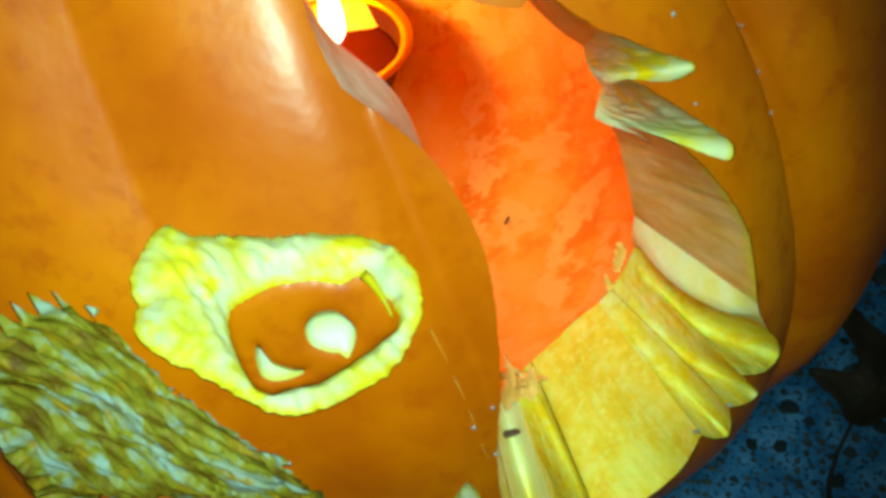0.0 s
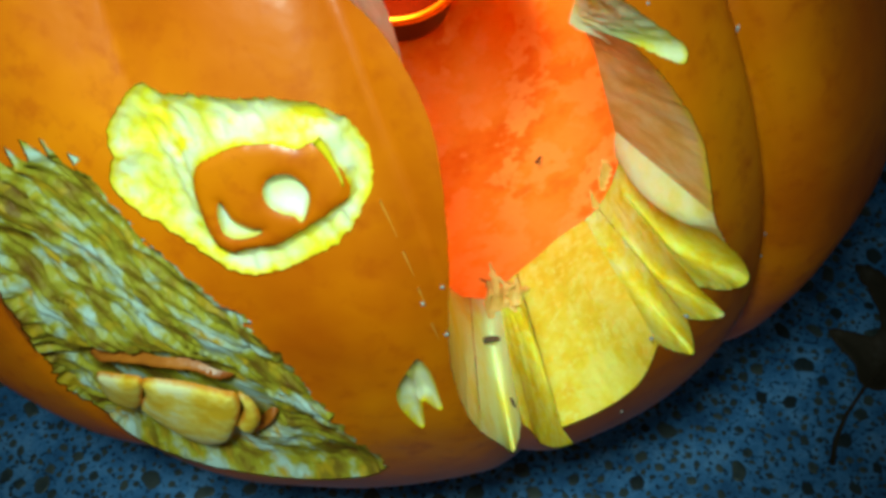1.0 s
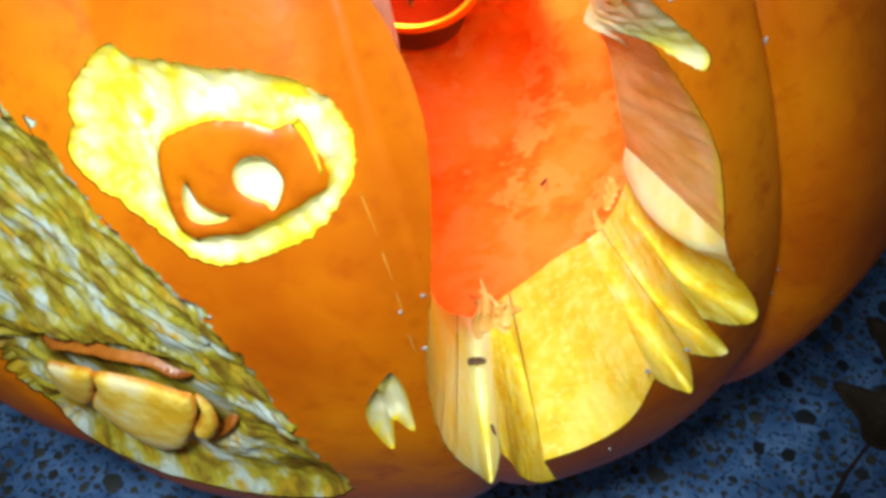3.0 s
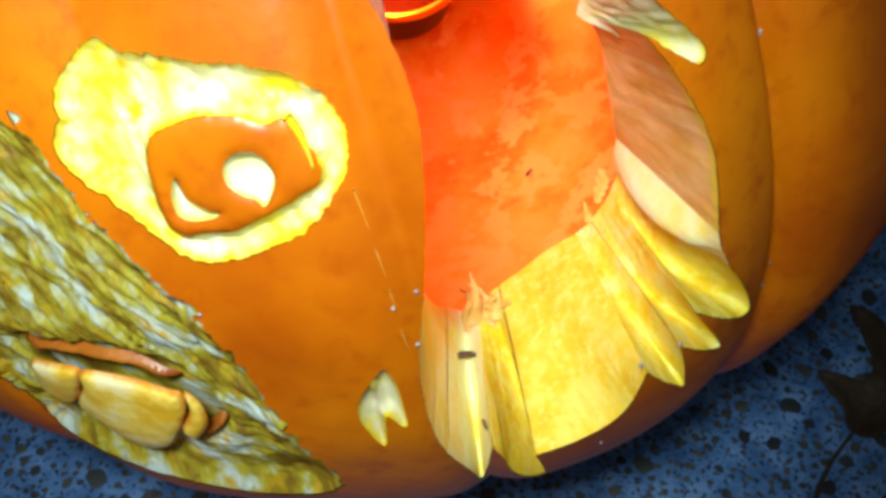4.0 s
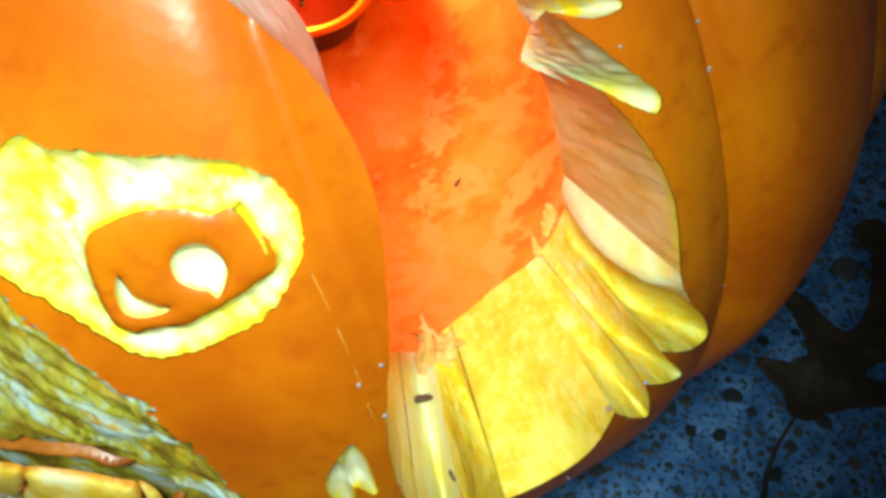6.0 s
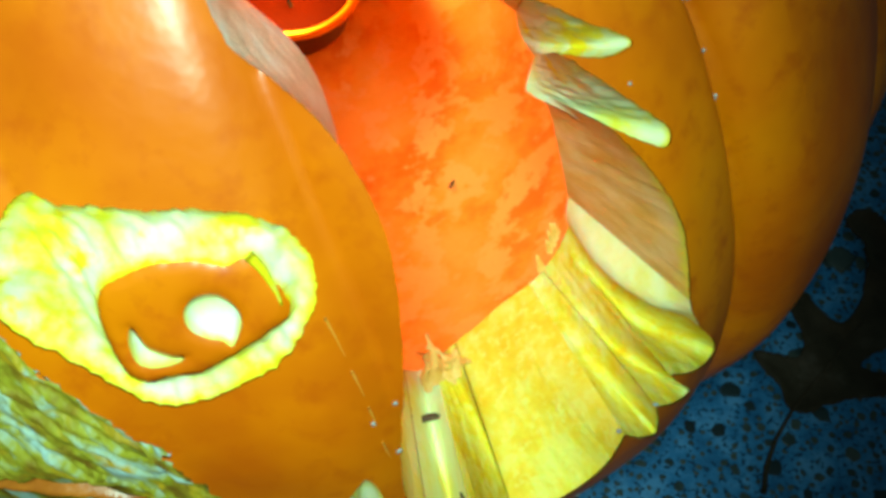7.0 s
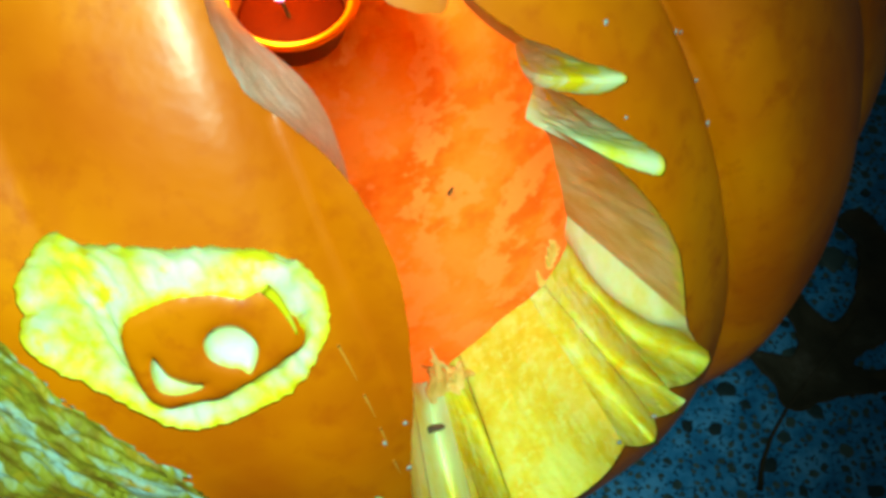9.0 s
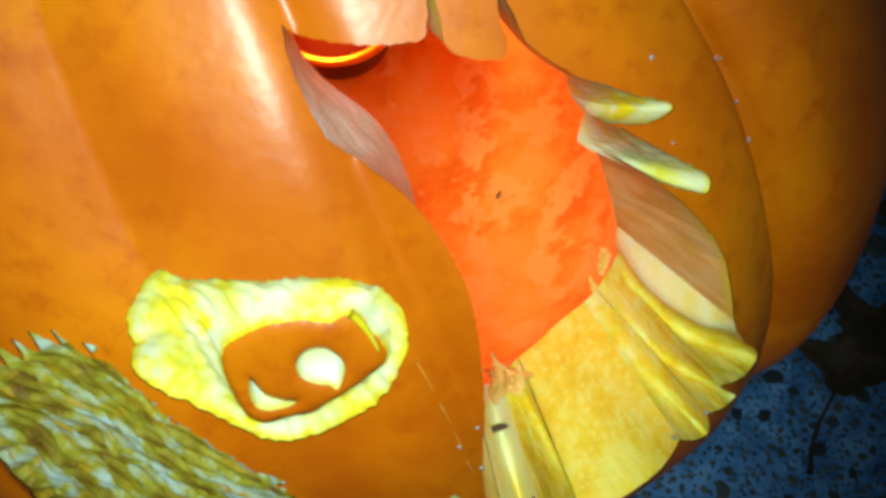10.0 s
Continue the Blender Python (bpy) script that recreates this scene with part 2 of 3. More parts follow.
def rind(u, v):
    """The rind's swell between its creases, as a share of the plain form."""
    r = np.ones_like(u, dtype=float)
    for at, deep, lean in CREASES:
        d = (u - at - lean * (v - 33) + 180 - 0.4 * np.sin(np.radians(v * 3 + at))) % 360 - 180
        if at == 1.3:
            deep = deep * (0.25 + 0.75 * np.clip((v - 30) / 8, 0, 1))
        if at == 46.4:
            r -= (0.046 * np.exp(-np.abs(d) / 0.6) + 0.029 * np.exp(-(d / np.where(d < 0, 5.5, 3.0)) ** 2)) * np.clip(np.cos(np.radians(v)) * 1.3, 0, 1)
            continue
        wide = {17.6: 2.5}.get(at, 5.5)
        sharp = {1.3: 0.12, 17.6: 0.35}.get(at, 0.5)
        r -= deep * (sharp * np.exp(-np.abs(d) / 0.8) + (1 - sharp) * np.exp(-(d / wide) ** 2)) * np.clip(np.cos(np.radians(v)) * 1.3, 0, 1)
    r -= 0.10 * np.exp(-((90 - v) / 16) ** 2) + 0.05 * np.exp(-((90 + v) / 14) ** 2)
    return r


def wall_depth(u, v):
    """The cavity's share of the plain form."""
    back = np.exp(-((v + 53) / 19.0) ** 2) * np.exp(-(((u + 352) % 360 - 180) / 48.0) ** 2)
    return 0.83 + 0.112 * back - 0.10 * np.exp(-((v + 5) / 22.0) ** 2) * np.exp(-((u - 28) / 50.0) ** 2)


def on_form(uv, share):
    u, v = np.radians(uv[:, 0]), np.radians(uv[:, 1])
    q = np.c_[np.cos(v) * np.sin(u), -np.cos(v) * np.cos(u), np.sin(v)] * RADII * np.asarray(share)[:, None]
    return CENTRE + q @ AX


def lumps(uv, scale, amount, seed):
    """Soft unevenness; scale in lumps per degree."""
    u, v = np.radians(uv[:, 0]), np.radians(uv[:, 1])
    q = np.c_[np.cos(v) * np.sin(u), -np.cos(v) * np.cos(u), np.sin(v)] * scale * 57.3
    return np.array([amount * noise.noise((x + seed, y, z)) for x, y, z in q])


# ---- outlines of the carving: degrees round the pumpkin and degrees up ----
EYE_RIM = [(0.9, 34.3), (2.2, 34.8), (3.9, 34.2), (6.2, 33.9), (8.4, 33.4), (11.0, 33.0), (12.7, 32.5), (14.4, 31.9), (15.9, 30.6), (16.7, 29.1), (16.9, 27.3), (16.3, 25.3), (15.4, 24.6),
           (13.9, 22.9), (11.5, 21.9), (9.1, 21.1), (6.9, 20.9), (5.1, 21.4), (3.9, 22.6), (2.1, 24.6), (0.1, 26.2), (-1.1, 27.3), (-1.6, 28.7), (-1.0, 30.5), (-1.0, 32.1), (0.1, 33.5)]
PUPIL = [(5.2, 29.4), (6.9, 30.0), (8.4, 30.2), (10.6, 30.0), (11.5, 29.6), (12.3, 29.3), (13.2, 29.5), (14.0, 29.0), (14.4, 27.8), (14.9, 26.7), (14.6, 25.3), (12.9, 24.6), (11.3, 23.9),
         (8.9, 23.0), (7.4, 23.0), (5.5, 22.8), (4.6, 23.8), (4.3, 25.5), (4.3, 27.3), (4.6, 28.7)]
GLINT = [(9.1, 27.1), (9.9, 27.8), (11.2, 27.7), (12.0, 26.7), (12.0, 25.7), (11.1, 24.4), (10.6, 24.9), (9.9, 25.2), (9.1, 26.0)]
GLINT_LOW = [(5.8, 26.6), (6.1, 25.8), (6.4, 25.1), (7.4, 24.4), (8.2, 24.2), (7.6, 23.9), (6.5, 23.8), (5.8, 24.0), (5.4, 24.5), (5.4, 25.7)]
FUR_RIM = [(-9.4, 29.9), (-6.1, 30.6), (-4.5, 30.1), (-3.4, 30.0), (-3.2, 29.0), (-2.1, 27.2), (-0.1, 23.9), (1.1, 22.4), (2.5, 20.3), (3.6, 18.8), (4.7, 17.2), (5.0, 15.2), (6.1, 13.6),
           (6.4, 12.3), (6.9, 8.3), (7.7, 3.8), (8.4, -1.5), (8.9, -4.7), (8.3, -8.5), (5.3, -10.0), (2.0, -9.0), (-0.8, -8.0), (-3.2, -6.8), (-6.5, -6.2), (-10.9, -5.4), (-15.7, -4.6),
           (-17.6, 3.0), (-17.2, 7.8), (-15.6, 13.0), (-16.5, 18.0), (-15.5, 24.0), (-12.5, 28.0)]
TONGUE = [(-6.9, 8.5), (-3.3, 8.5), (-0.5, 7.7), (0.5, 7.3), (0.1, 5.1), (-1.5, 1.7), (-3.1, -1.2), (-5.6, -2.8), (-8.0, -0.8), (-9.6, 2.1), (-9.7, 3.0), (-7.7, 6.1)]
TONGUE_BACK = [(-11.6, 7.7), (-8.9, 8.5), (-7.1, 8.5), (-8.1, 5.9), (-10.4, 2.1), (-13.0, 2.6), (-12.4, 5.7)]
TONGUE_TIP = [(0.7, 7.5), (1.5, 6.1), (1.3, 3.6), (-0.1, 1.1), (-0.9, 1.9), (-1.1, 2.3), (0.4, 5.1)]
LIP_TOP = [(-13.0, 8.7), (-7.9, 9.9), (-3.5, 9.9), (-0.6, 8.7), (0.3, 7.9), (-0.8, 8.1), (-3.2, 8.9), (-7.0, 9.0), (-11.4, 8.2)]
LIP_LOW = [(-1.6, 1.6), (-1.6, -0.6), (-0.1, -0.7), (1.7, 1.2), (1.4, 2.0), (-0.1, 0.7), (-0.9, 1.4)]
NOTCH = [(15.2, 10.5), (15.6, 9.2), (15.7, 7.5), (15.5, 3.5), (15.1, 3.4), (14.7, 4.6), (14.3, 5.0), (13.7, 1.5), (13.3, 1.1), (12.8, 3.5), (12.6, 5.1), (12.8, 6.9), (13.5, 8.4), (14.5, 9.8)]

# The mouth's cut faces in turn: name, material, line on the rind, line on the cavity, hollow in metres, label
CUTS = [
    ("cut_edge", GREY, [(16.3, 46.7), (15.9, 44.5), (16.3, 40.6), (17.0, 39.3), (18.7, 37.3), (20.2, 35.0), (21.2, 31.5), (21.4, 28.1), (20.9, 24.7), (19.7, 19.0), (18.9, 15.5)],
     [(16.0, 46.6), (15.9, 45.0), (17.0, 42.2), (19.9, 38.2), (21.0, 35.0), (21.0, 31.0), (20.5, 27.5), (19.8, 22.0), (18.8, 14.0), (17.8, 4.0), (17.1, -4.8)], 0.0, "greyish dried cut edge"),
    ("carved_tooth", CREAM, [(18.9, 15.5), (17.6, 10.6), (17.0, 6.2), (16.9, 0.5), (17.3, -4.1)], [(17.1, -4.8), (17.3, -6.9), (18.1, -9.6), (19.2, -10.9)], -0.0002, "cream-coloured scooped flesh"),
    ("carved_tooth", CREAM, [(17.3, -4.1), (18.2, -10.4), (18.9, -16.9), (20.5, -4.8)], [(19.2, -10.9), (20.7, -12.8), (22.6, -12.7)], -0.0005, ""),
    ("carved_tooth", FLESH, [(20.5, -4.8), (21.0, -7.3), (21.7, -13.4), (24.5, -21.0), (23.5, -7.7)], [(22.6, -12.7), (24.4, -10.5), (25.5, -9.8)], -0.0008, ""),
    ("carved_tooth", SCOOP, [(23.5, -7.7), (27.5, -7.1), (30.3, -4.9), (32.1, 0.9)], [(25.5, -9.8), (28.1, -8.2), (31.4, -6.0), (35.0, -4.7)], -0.0024, "broad rounded yellow scoop"),
    ("carved_tooth", FLESH, [(32.1, 0.9), (34.2, -3.3), (35.6, -5.6), (34.7, 2.4)], [(35.0, -4.7), (36.0, -4.3), (36.9, -3.8)], -0.0004, ""),
    ("carved_tooth", FLESH, [(34.7, 2.4), (37.0, -1.0), (38.8, -2.8), (35.9, 5.7)], [(36.9, -3.8), (38.2, -1.5), (38.9, 0.4)], -0.0004, ""),
    ("carved_tooth", FLESH, [(35.9, 5.7), (38.5, 1.9), (41.3, -1.9), (42.1, -1.6), (40.9, 2.8), (39.0, 7.8)], [(38.9, 0.4), (39.3, 2.5), (39.6, 4.1)], -0.0004, ""),
    ("carved_tooth", CREAM, [(39.0, 7.8), (38.5, 10.0), (38.3, 11.8)], [(39.6, 4.1), (39.4, 7.1), (39.4, 10.6)], -0.0036, "pale whitish cut flesh"),
    ("cut_edge", TAN, [(38.3, 11.8), (38.8, 16.5), (38.8, 19.3), (37.8, 23.7), (36.2, 27.8)], [(39.4, 10.6), (39.0, 13.7), (38.7, 19.1), (38.6, 23.2), (37.9, 25.8)], 0.0, "brownish dried slice"),
    ("carved_tooth", PALE, [(36.2, 27.8), (39.1, 24.6), (40.0, 24.9), (39.4, 26.4), (37.2, 29.8), (35.6, 32.2), (34.6, 33.4)], [(37.9, 25.8), (37.1, 26.5), (38.7, 28.6)], -0.0010, "pale pointed carved prong"),
    ("carved_tooth", PALE, [(34.6, 33.4), (37.2, 31.7), (39.4, 31.2), (39.3, 31.9), (36.8, 34.3), (35.7, 35.5), (34.3, 36.7)], [(38.7, 28.6), (38.4, 30.9), (38.7, 32.6)], -0.0010, "pale pointed carved prong"),
    ("cut_edge", TAN, [(34.3, 36.7), (32.8, 38.8), (32.1, 40.2), (32.2, 41.7)], [(38.7, 32.6), (37.2, 35.0), (36.2, 37.3), (35.5, 40.2)], 0.0, ""),
    ("cut_edge", TAN, [(32.2, 41.7), (32.1, 43.5), (31.3, 42.4), (30.8, 40.6), (30.0, 40.0), (27.9, 41.0), (26.8, 42.1), (27.2, 43.5), (27.8, 45.2), (27.4, 45.3), (26.3, 43.8), (25.4, 43.1),
                       (22.8, 43.7), (19.9, 44.7), (17.0, 46.0), (16.3, 46.7)],
     [(35.5, 40.2), (33.0, 41.4), (30.0, 41.8), (27.0, 44.2), (24.0, 44.6), (20.0, 45.4), (17.0, 46.6), (16.0, 46.6)], 0.0, ""),
]

STEP = 0.5
WIN = (-24.0, 51.0, -30.0, 51.0)


def sheet_with_holes(share_of, rings):
    """A closed ribbed form whose window side is cut out along rings. Vertices and faces."""
    us, vs = np.arange(WIN[0], WIN[1] + 0.01, STEP), np.arange(WIN[2], WIN[3] + 0.01, STEP)
    grid = np.array([(u, v) for u in us for v in vs])
    keep = np.ones(len(grid), bool)
    for ring in rings:
        keep &= gap_to(grid, ring) > STEP * 0.3
    uv, tri = cut_sheet(grid[keep], rings)
    mid = uv[tri].mean(1)
    ok = np.ones(len(tri), bool)
    for ring in rings:
        ok &= ~inside(mid, ring)
    uv, tri = tidy(uv, tri[ok])
    verts, faces = on_form(uv, share_of(uv)), [tuple(t) for t in tri]
    uu, vv = np.arange(-180, 180, STEP), np.arange(-90, 90.01, STEP)
    rest = np.array([(u, v) for u in uu for v in vv])
    n, k = len(verts), len(vv)
    more = on_form(rest, share_of(rest))
    for i, u in enumerate(uu):
        for j, v in enumerate(vv[:-1]):
            if WIN[0] - 0.01 <= u < WIN[1] - 0.01 and WIN[2] - 0.01 <= v < WIN[3] - 0.01:
                continue
            i2 = (i + 1) % len(uu)
            faces.append((n + i * k + j, n + i2 * k + j, n + i2 * k + j + 1, n + i * k + j + 1))
    return np.vstack([verts, more]), faces


def carve(ring, holes, share_of, step):
    """The sheet inside ring, less holes; share_of gets places and their gap to the nearest edge."""
    lo, hi = ring.min(0), ring.max(0)
    g = np.array([(u + (step / 2 if j % 2 else 0), v) for j, v in enumerate(np.arange(lo[1], hi[1], step * 0.87)) for u in np.arange(lo[0], hi[0], step)])
    ok = inside(g, ring) & (gap_to(g, ring) > step * 0.35)
    for h in holes:
        ok &= ~inside(g, h) & (gap_to(g, h) > step * 0.35)
    uv, tri = cut_sheet(g[ok], [ring, *holes])
    mid = uv[tri].mean(1)
    ok = inside(mid, ring)
    for h in holes:
        ok &= ~inside(mid, h)
    uv, tri = tidy(uv, tri[ok])
    d = gap_to(uv, ring)
    for h in holes:
        d = np.minimum(d, gap_to(uv, h))
    return (on_form(uv, share_of(uv, d)), [tuple(t) for t in tri]), uv, d


def carved_part(name, ring, holes, share_of, step, mat, parent, label=""):
    mesh, uv, d = carve(ring, holes, share_of, step)
    return part(name, mesh, mat, parent, label, np.c_[uv[:, 0] * 0.0023, d * 0.0023])


# ---- the ground ----
side = 80.0
ground = part("ground", ([(-side, -side, 0), (side, -side, 0), (side, side, 0), (-side, side, 0)], [(0, 1, 2, 3)]), GROUND)
tagged(ground, "blue-grey exposed aggregate concrete paving, damp", "ground", kind="structure")

# ---- the carved pumpkin ----
pumpkin = thing("carved_pumpkin", (-0.0206, 0.1887, 0.0), "ribbed orange pumpkin carved with an eye and an open mouth", "pumpkin")

eye_ring = ragged(fold(EYE_RIM, 320, True), 0.24, 3.0, 1.1)
pupil_ring = ragged(fold(PUPIL, 180, True), 0.10, 5.0)
glint_ring, glint_low_ring = fold(GLINT, 60, True), fold(GLINT_LOW, 60, True)
fur_ring = ragged(fold(FUR_RIM, 420, True), 0.55, 9.0, 0.8)
tuft = np.array((math.cos(radians(121)), math.sin(radians(121))))
for i, (u, v) in enumerate(fur_ring):
    if v > 17 and u > -16:
        k = (u * 0.55 + v * 0.21 + 0.3 * noise.noise((u * 0.6, v * 0.6, 2.0))) % 1.0
        fur_ring[i] += tuft * (1.9 * (1 - k) * min(1, (v - 17) / 8) - 0.6)
notch_ring = fold(NOTCH, 90, True)
mouth_faces, mouth_ring, cavity_ring = [], [], []
for name, mat, outer, inner, hollow, label in CUTS:
    n = max(16, int(sum(math.dist(a, b) for a, b in zip(outer, outer[1:])) / 0.30))
    o, i = fold(outer, n), fold(inner, n)
    for q in range(1, n - 1):
        o[q] += [0.10 * noise.noise((o[q, 0] * 2.3, o[q, 1] * 2.3, 1.0)), 0.16 * noise.noise((o[q, 0] * 2.3, o[q, 1] * 2.3, 5.0))]
    mouth_faces.append((name, mat, o, i, hollow, label))
    mouth_ring.append(o[:-1])
    cavity_ring.append(i[:-1])
mouth_ring, cavity_ring = np.vstack(mouth_ring), np.vstack(cavity_ring)


def skin_share(uv):
    return rind(uv[:, 0], uv[:, 1]) + lumps(uv, 0.09, 0.006, 1.0)


def cavity_share(uv):
    return wall_depth(uv[:, 0], uv[:, 1]) + lumps(uv, 0.05, 0.012, 4.0) + lumps(uv, 0.22, 0.0025, 8.0)


part("rind", sheet_with_holes(skin_share, [eye_ring, fur_ring, notch_ring, mouth_ring]), SKIN, pumpkin)
part("cavity_wall", sheet_with_holes(cavity_share, [cavity_ring]), CAVITY, pumpkin, "glowing orange scraped inner wall")

# cut faces of the mouth
for k, (name, mat, o, i, hollow, label) in enumerate(mouth_faces):
    rows = 26
    a, b = on_form(o, skin_share(o) - 0.002), on_form(i, cavity_share(i))
    n = len(a)
    across = np.linspace(0, 1, n)
    verts = []
    mid = (a.mean(0) + b.mean(0)) / 2
    normal = np.cross(a[-1] - a[0], b.mean(0) - a.mean(0))
    normal /= np.linalg.norm(normal)
    if normal @ (np.array((0.02, 0.02, 0.29)) - mid) < 0:
        normal = -normal
    ends = np.vstack([np.linspace(a[0], a[-1], 8), b])
    flat_mid = ends.mean(0)
    flat = np.linalg.svd(ends - flat_mid)[2][2]
    for r in range(rows):
        s = r / (rows - 1)
        line = a * (1 - s) + b * s
        if k in (5, 6, 7):
            w = min(1, s / 0.45)
            pull = 0.6 * w * w * (3 - 2 * w) * min(1, (1 - s) / 0.1) * np.minimum(1, 6 * np.minimum(across, 1 - across))
            line = line - (pull * ((line - flat_mid) @ flat))[:, None] * flat
        if k in (2, 3, 5, 6, 7):
            m = n // (9 if k < 4 else 5)
            w = min(1, s / 0.35)
            w = w * w * (3 - 2 * w) * min(1, (1 - s) / 0.1)
            wide = np.vstack([2 * line[0] - line[m:0:-1], line, 2 * line[-1] - line[-2:-m - 2:-1]])
            even = np.array([wide[q:q + 2 * m + 1].mean(0) for q in range(n)])
            line = line * (1 - w) + even * w
        lift = -hollow * np.sin(np.pi * across) ** (0.75 if k == 4 else 1.2) * math.sin(math.pi * min(1, 0.10 + 0.85 * s)) * min(1, 6 * s)
        lift -= 0.00015 * np.exp(-(np.minimum(across, 1 - across) * n / 2.2) ** 2) * min(1, 5 * s) * (name == "carved_tooth")
        rough = np.array([noise.noise((x * 5 + k * 11, s * 2.2, 3.0)) * 0.00018 + noise.noise((x * 19 + k * 7, s * 5.0, 6.0)) * 0.00006 for x in across * n / 30])
        if mat is PALE:
            rough = np.array([noise.noise((x * 11 + k * 5, s * 7.0, 3.0)) * 0.0003 + noise.noise((x * 30 + k * 5, s * 19.0, 6.0)) * 0.00015 for x in across * n / 30])
        fade = min(1.0, 8 * s, 8 * (1 - s)) * np.minimum(1, 8 * np.minimum(across, 1 - across))
        verts.append(line + (lift + rough * fade)[:, None] * normal)
    faces = [(r * n + j, r * n + j + 1, (r + 1) * n + j + 1, (r + 1) * n + j) for r in range(rows - 1) for j in range(n - 1)]
    length = np.r_[0, np.cumsum(np.linalg.norm(np.diff(b * 0.5 + a * 0.5, axis=0), axis=1))]
    deep = np.linalg.norm(a.mean(0) - b.mean(0))
    grain = np.vstack([np.c_[length + 0.1 * k, np.full(n, r / (rows - 1) * deep)] for r in range(rows)])
    part(name, (np.vstack(verts), faces), mat, pumpkin, label, grain)


# the carved eye
def eye_share(uv, d):
    groove = np.array([noise.noise((u * 1.4 + v * 0.5, v * 0.9, 2.0)) for u, v in uv])
    deep = 0.024 * (1 - np.exp(-d / 0.9))
    return rind(uv[:, 0], uv[:, 1]) + lumps(uv, 0.09, 0.006, 1.0) - deep - 0.006 * groove * np.clip(d / 0.4, 0, 1) - 0.002


carved_part("eye_ring", eye_ring, [pupil_ring], eye_share, 0.26, PALE, pumpkin, "pale yellow scooped ring of flesh")
pupil = carved_part("pupil", pupil_ring, [glint_ring, glint_low_ring], lambda uv, d: skin_share(uv) - 0.004 * np.exp(-d / 0.25), 0.40, SKIN, pumpkin, "orange island of rind")
for ring in (glint_ring, glint_low_ring):
    carved_part("glint", ring, [], lambda uv, d: skin_share(uv) - 0.018 * (1 - np.exp(-d / 0.25)) - 0.001, 0.2, WHITE, pupil, "whitish scooped spot")

# the small notch below the eye
carved_part("notch", notch_ring, [], lambda uv, d: skin_share(uv) - 0.018 * (1 - np.exp(-d / 0.5)) + 0.010 * np.exp(-((uv[:, 0] - 14.2) / 0.25) ** 2) * np.clip(d / 0.4, 0, 1), 0.2, PALE, pumpkin, "pale leaf-shaped gouge")


# the scraped patch with its half-open lips
tongue_rings = [fold(r, 90, True) for r in (TONGUE, TONGUE_BACK, TONGUE_TIP)]
lip_rings = [fold(r, 80, True) for r in (LIP_TOP, LIP_LOW)]


def stroke_height(uv, seed=21, count=900):
    """Overlapping knife strokes: each rises along its length and ends in a blunt step."""
    rng = random.Random(seed)
    best = np.zeros(len(uv))
    for _ in range(count):
        u0, v0 = rng.uniform(-16, 13), rng.uniform(-14, 29)
        turn = radians(rng.gauss(121 if v0 > 0 else 160, 9))
        long, wide, high = rng.uniform(2.5, 7.5), rng.uniform(0.20, 0.55), rng.uniform(0.15, 1.0)
        d = uv - (u0, v0)
        a, c = d[:, 0] * math.cos(turn) + d[:, 1] * math.sin(turn), -d[:, 0] * math.sin(turn) + d[:, 1] * math.cos(turn)
        t = a / long
        w = wide * np.clip(1.15 - np.clip(t, 0, 1), 0.15, 1)
        h = high * np.clip(0.25 + t, 0, 1) * np.clip(1 - (c / w) ** 2, 0, 1) * np.clip((1.0 - t) * 3, 0, 1) * (t > 0)
        best = np.maximum(best, h)
    return best


def fur_share(uv, d):
    hollow = np.zeros(len(uv))
    for ring in tongue_rings + lip_rings:
        hollow = np.maximum(hollow, inside(uv, ring) * 1.0)
        hollow = np.maximum(hollow, np.exp(-(gap_to(uv, ring) / 0.6) ** 2))
    hollow *= np.clip(d / 0.8, 0, 1)
    grain = lumps(uv, 0.45, 0.005, 2.0) + lumps(uv, 0.16, 0.014, 5.0)
    return skin_share(uv) - 0.042 * (1 - np.exp(-d / 1.8)) + (0.014 * stroke_height(uv) * np.clip((uv[:, 1] + 8) / 10, 0.15, 1) + grain) * np.clip(d / 0.35, 0, 1) * (1 - 0.8 * hollow) - 0.009 * hollow - 0.002


fur_mesh, fur_uv, _ = carve(fur_ring, [], fur_share, 0.15)
turn = radians(121)
fur_grain = np.c_[fur_uv[:, 0] * -math.sin(turn) + fur_uv[:, 1] * math.cos(turn), fur_uv[:, 0] * math.cos(turn) + fur_uv[:, 1] * math.sin(turn)] * 0.0023
patch = part("scraped_patch", fur_mesh, FUR, pumpkin, "roughly scraped yellow-green flesh like fur", fur_grain)
for ring, mat, label in zip(tongue_rings, (TONGUE_FLESH, TONGUE_FLESH, TONGUE_FLESH), ("smooth cream carved tongue", "orange-yellow stub", "rolled yellow tip")):
    carved_part("tongue", ring, [], lambda uv, d: skin_share(uv) - 0.024 + 0.012 * np.sqrt(1 - np.exp(-d / 0.7)) + lumps(uv, 0.16, 0.008, 3.0), 0.28, mat, patch, label)
for ring in lip_rings:
    carved_part("lip", ring, [], lambda uv, d: skin_share(uv) - 0.046 + 0.020 * (1 - np.exp(-d / 0.35)) + lumps(uv, 0.5, 0.006, 6.0), 0.25, LIP, patch, "orange-brown strip of rind")


def blob(centre, size, seed, rough=0.25, squash=(1, 1, 1), div=2):
    bm = bmesh.new()
    bmesh.ops.create_icosphere(bm, subdivisions=div, radius=1)
    for v in bm.verts:
        k = 1 + rough * noise.noise(v.co * 1.6 + Vector((seed, 0, 0)))
        v.co = Vector(centre) + Vector((v.co.x * squash[0], v.co.y * squash[1], v.co.z * squash[2])) * k * size
    return bm


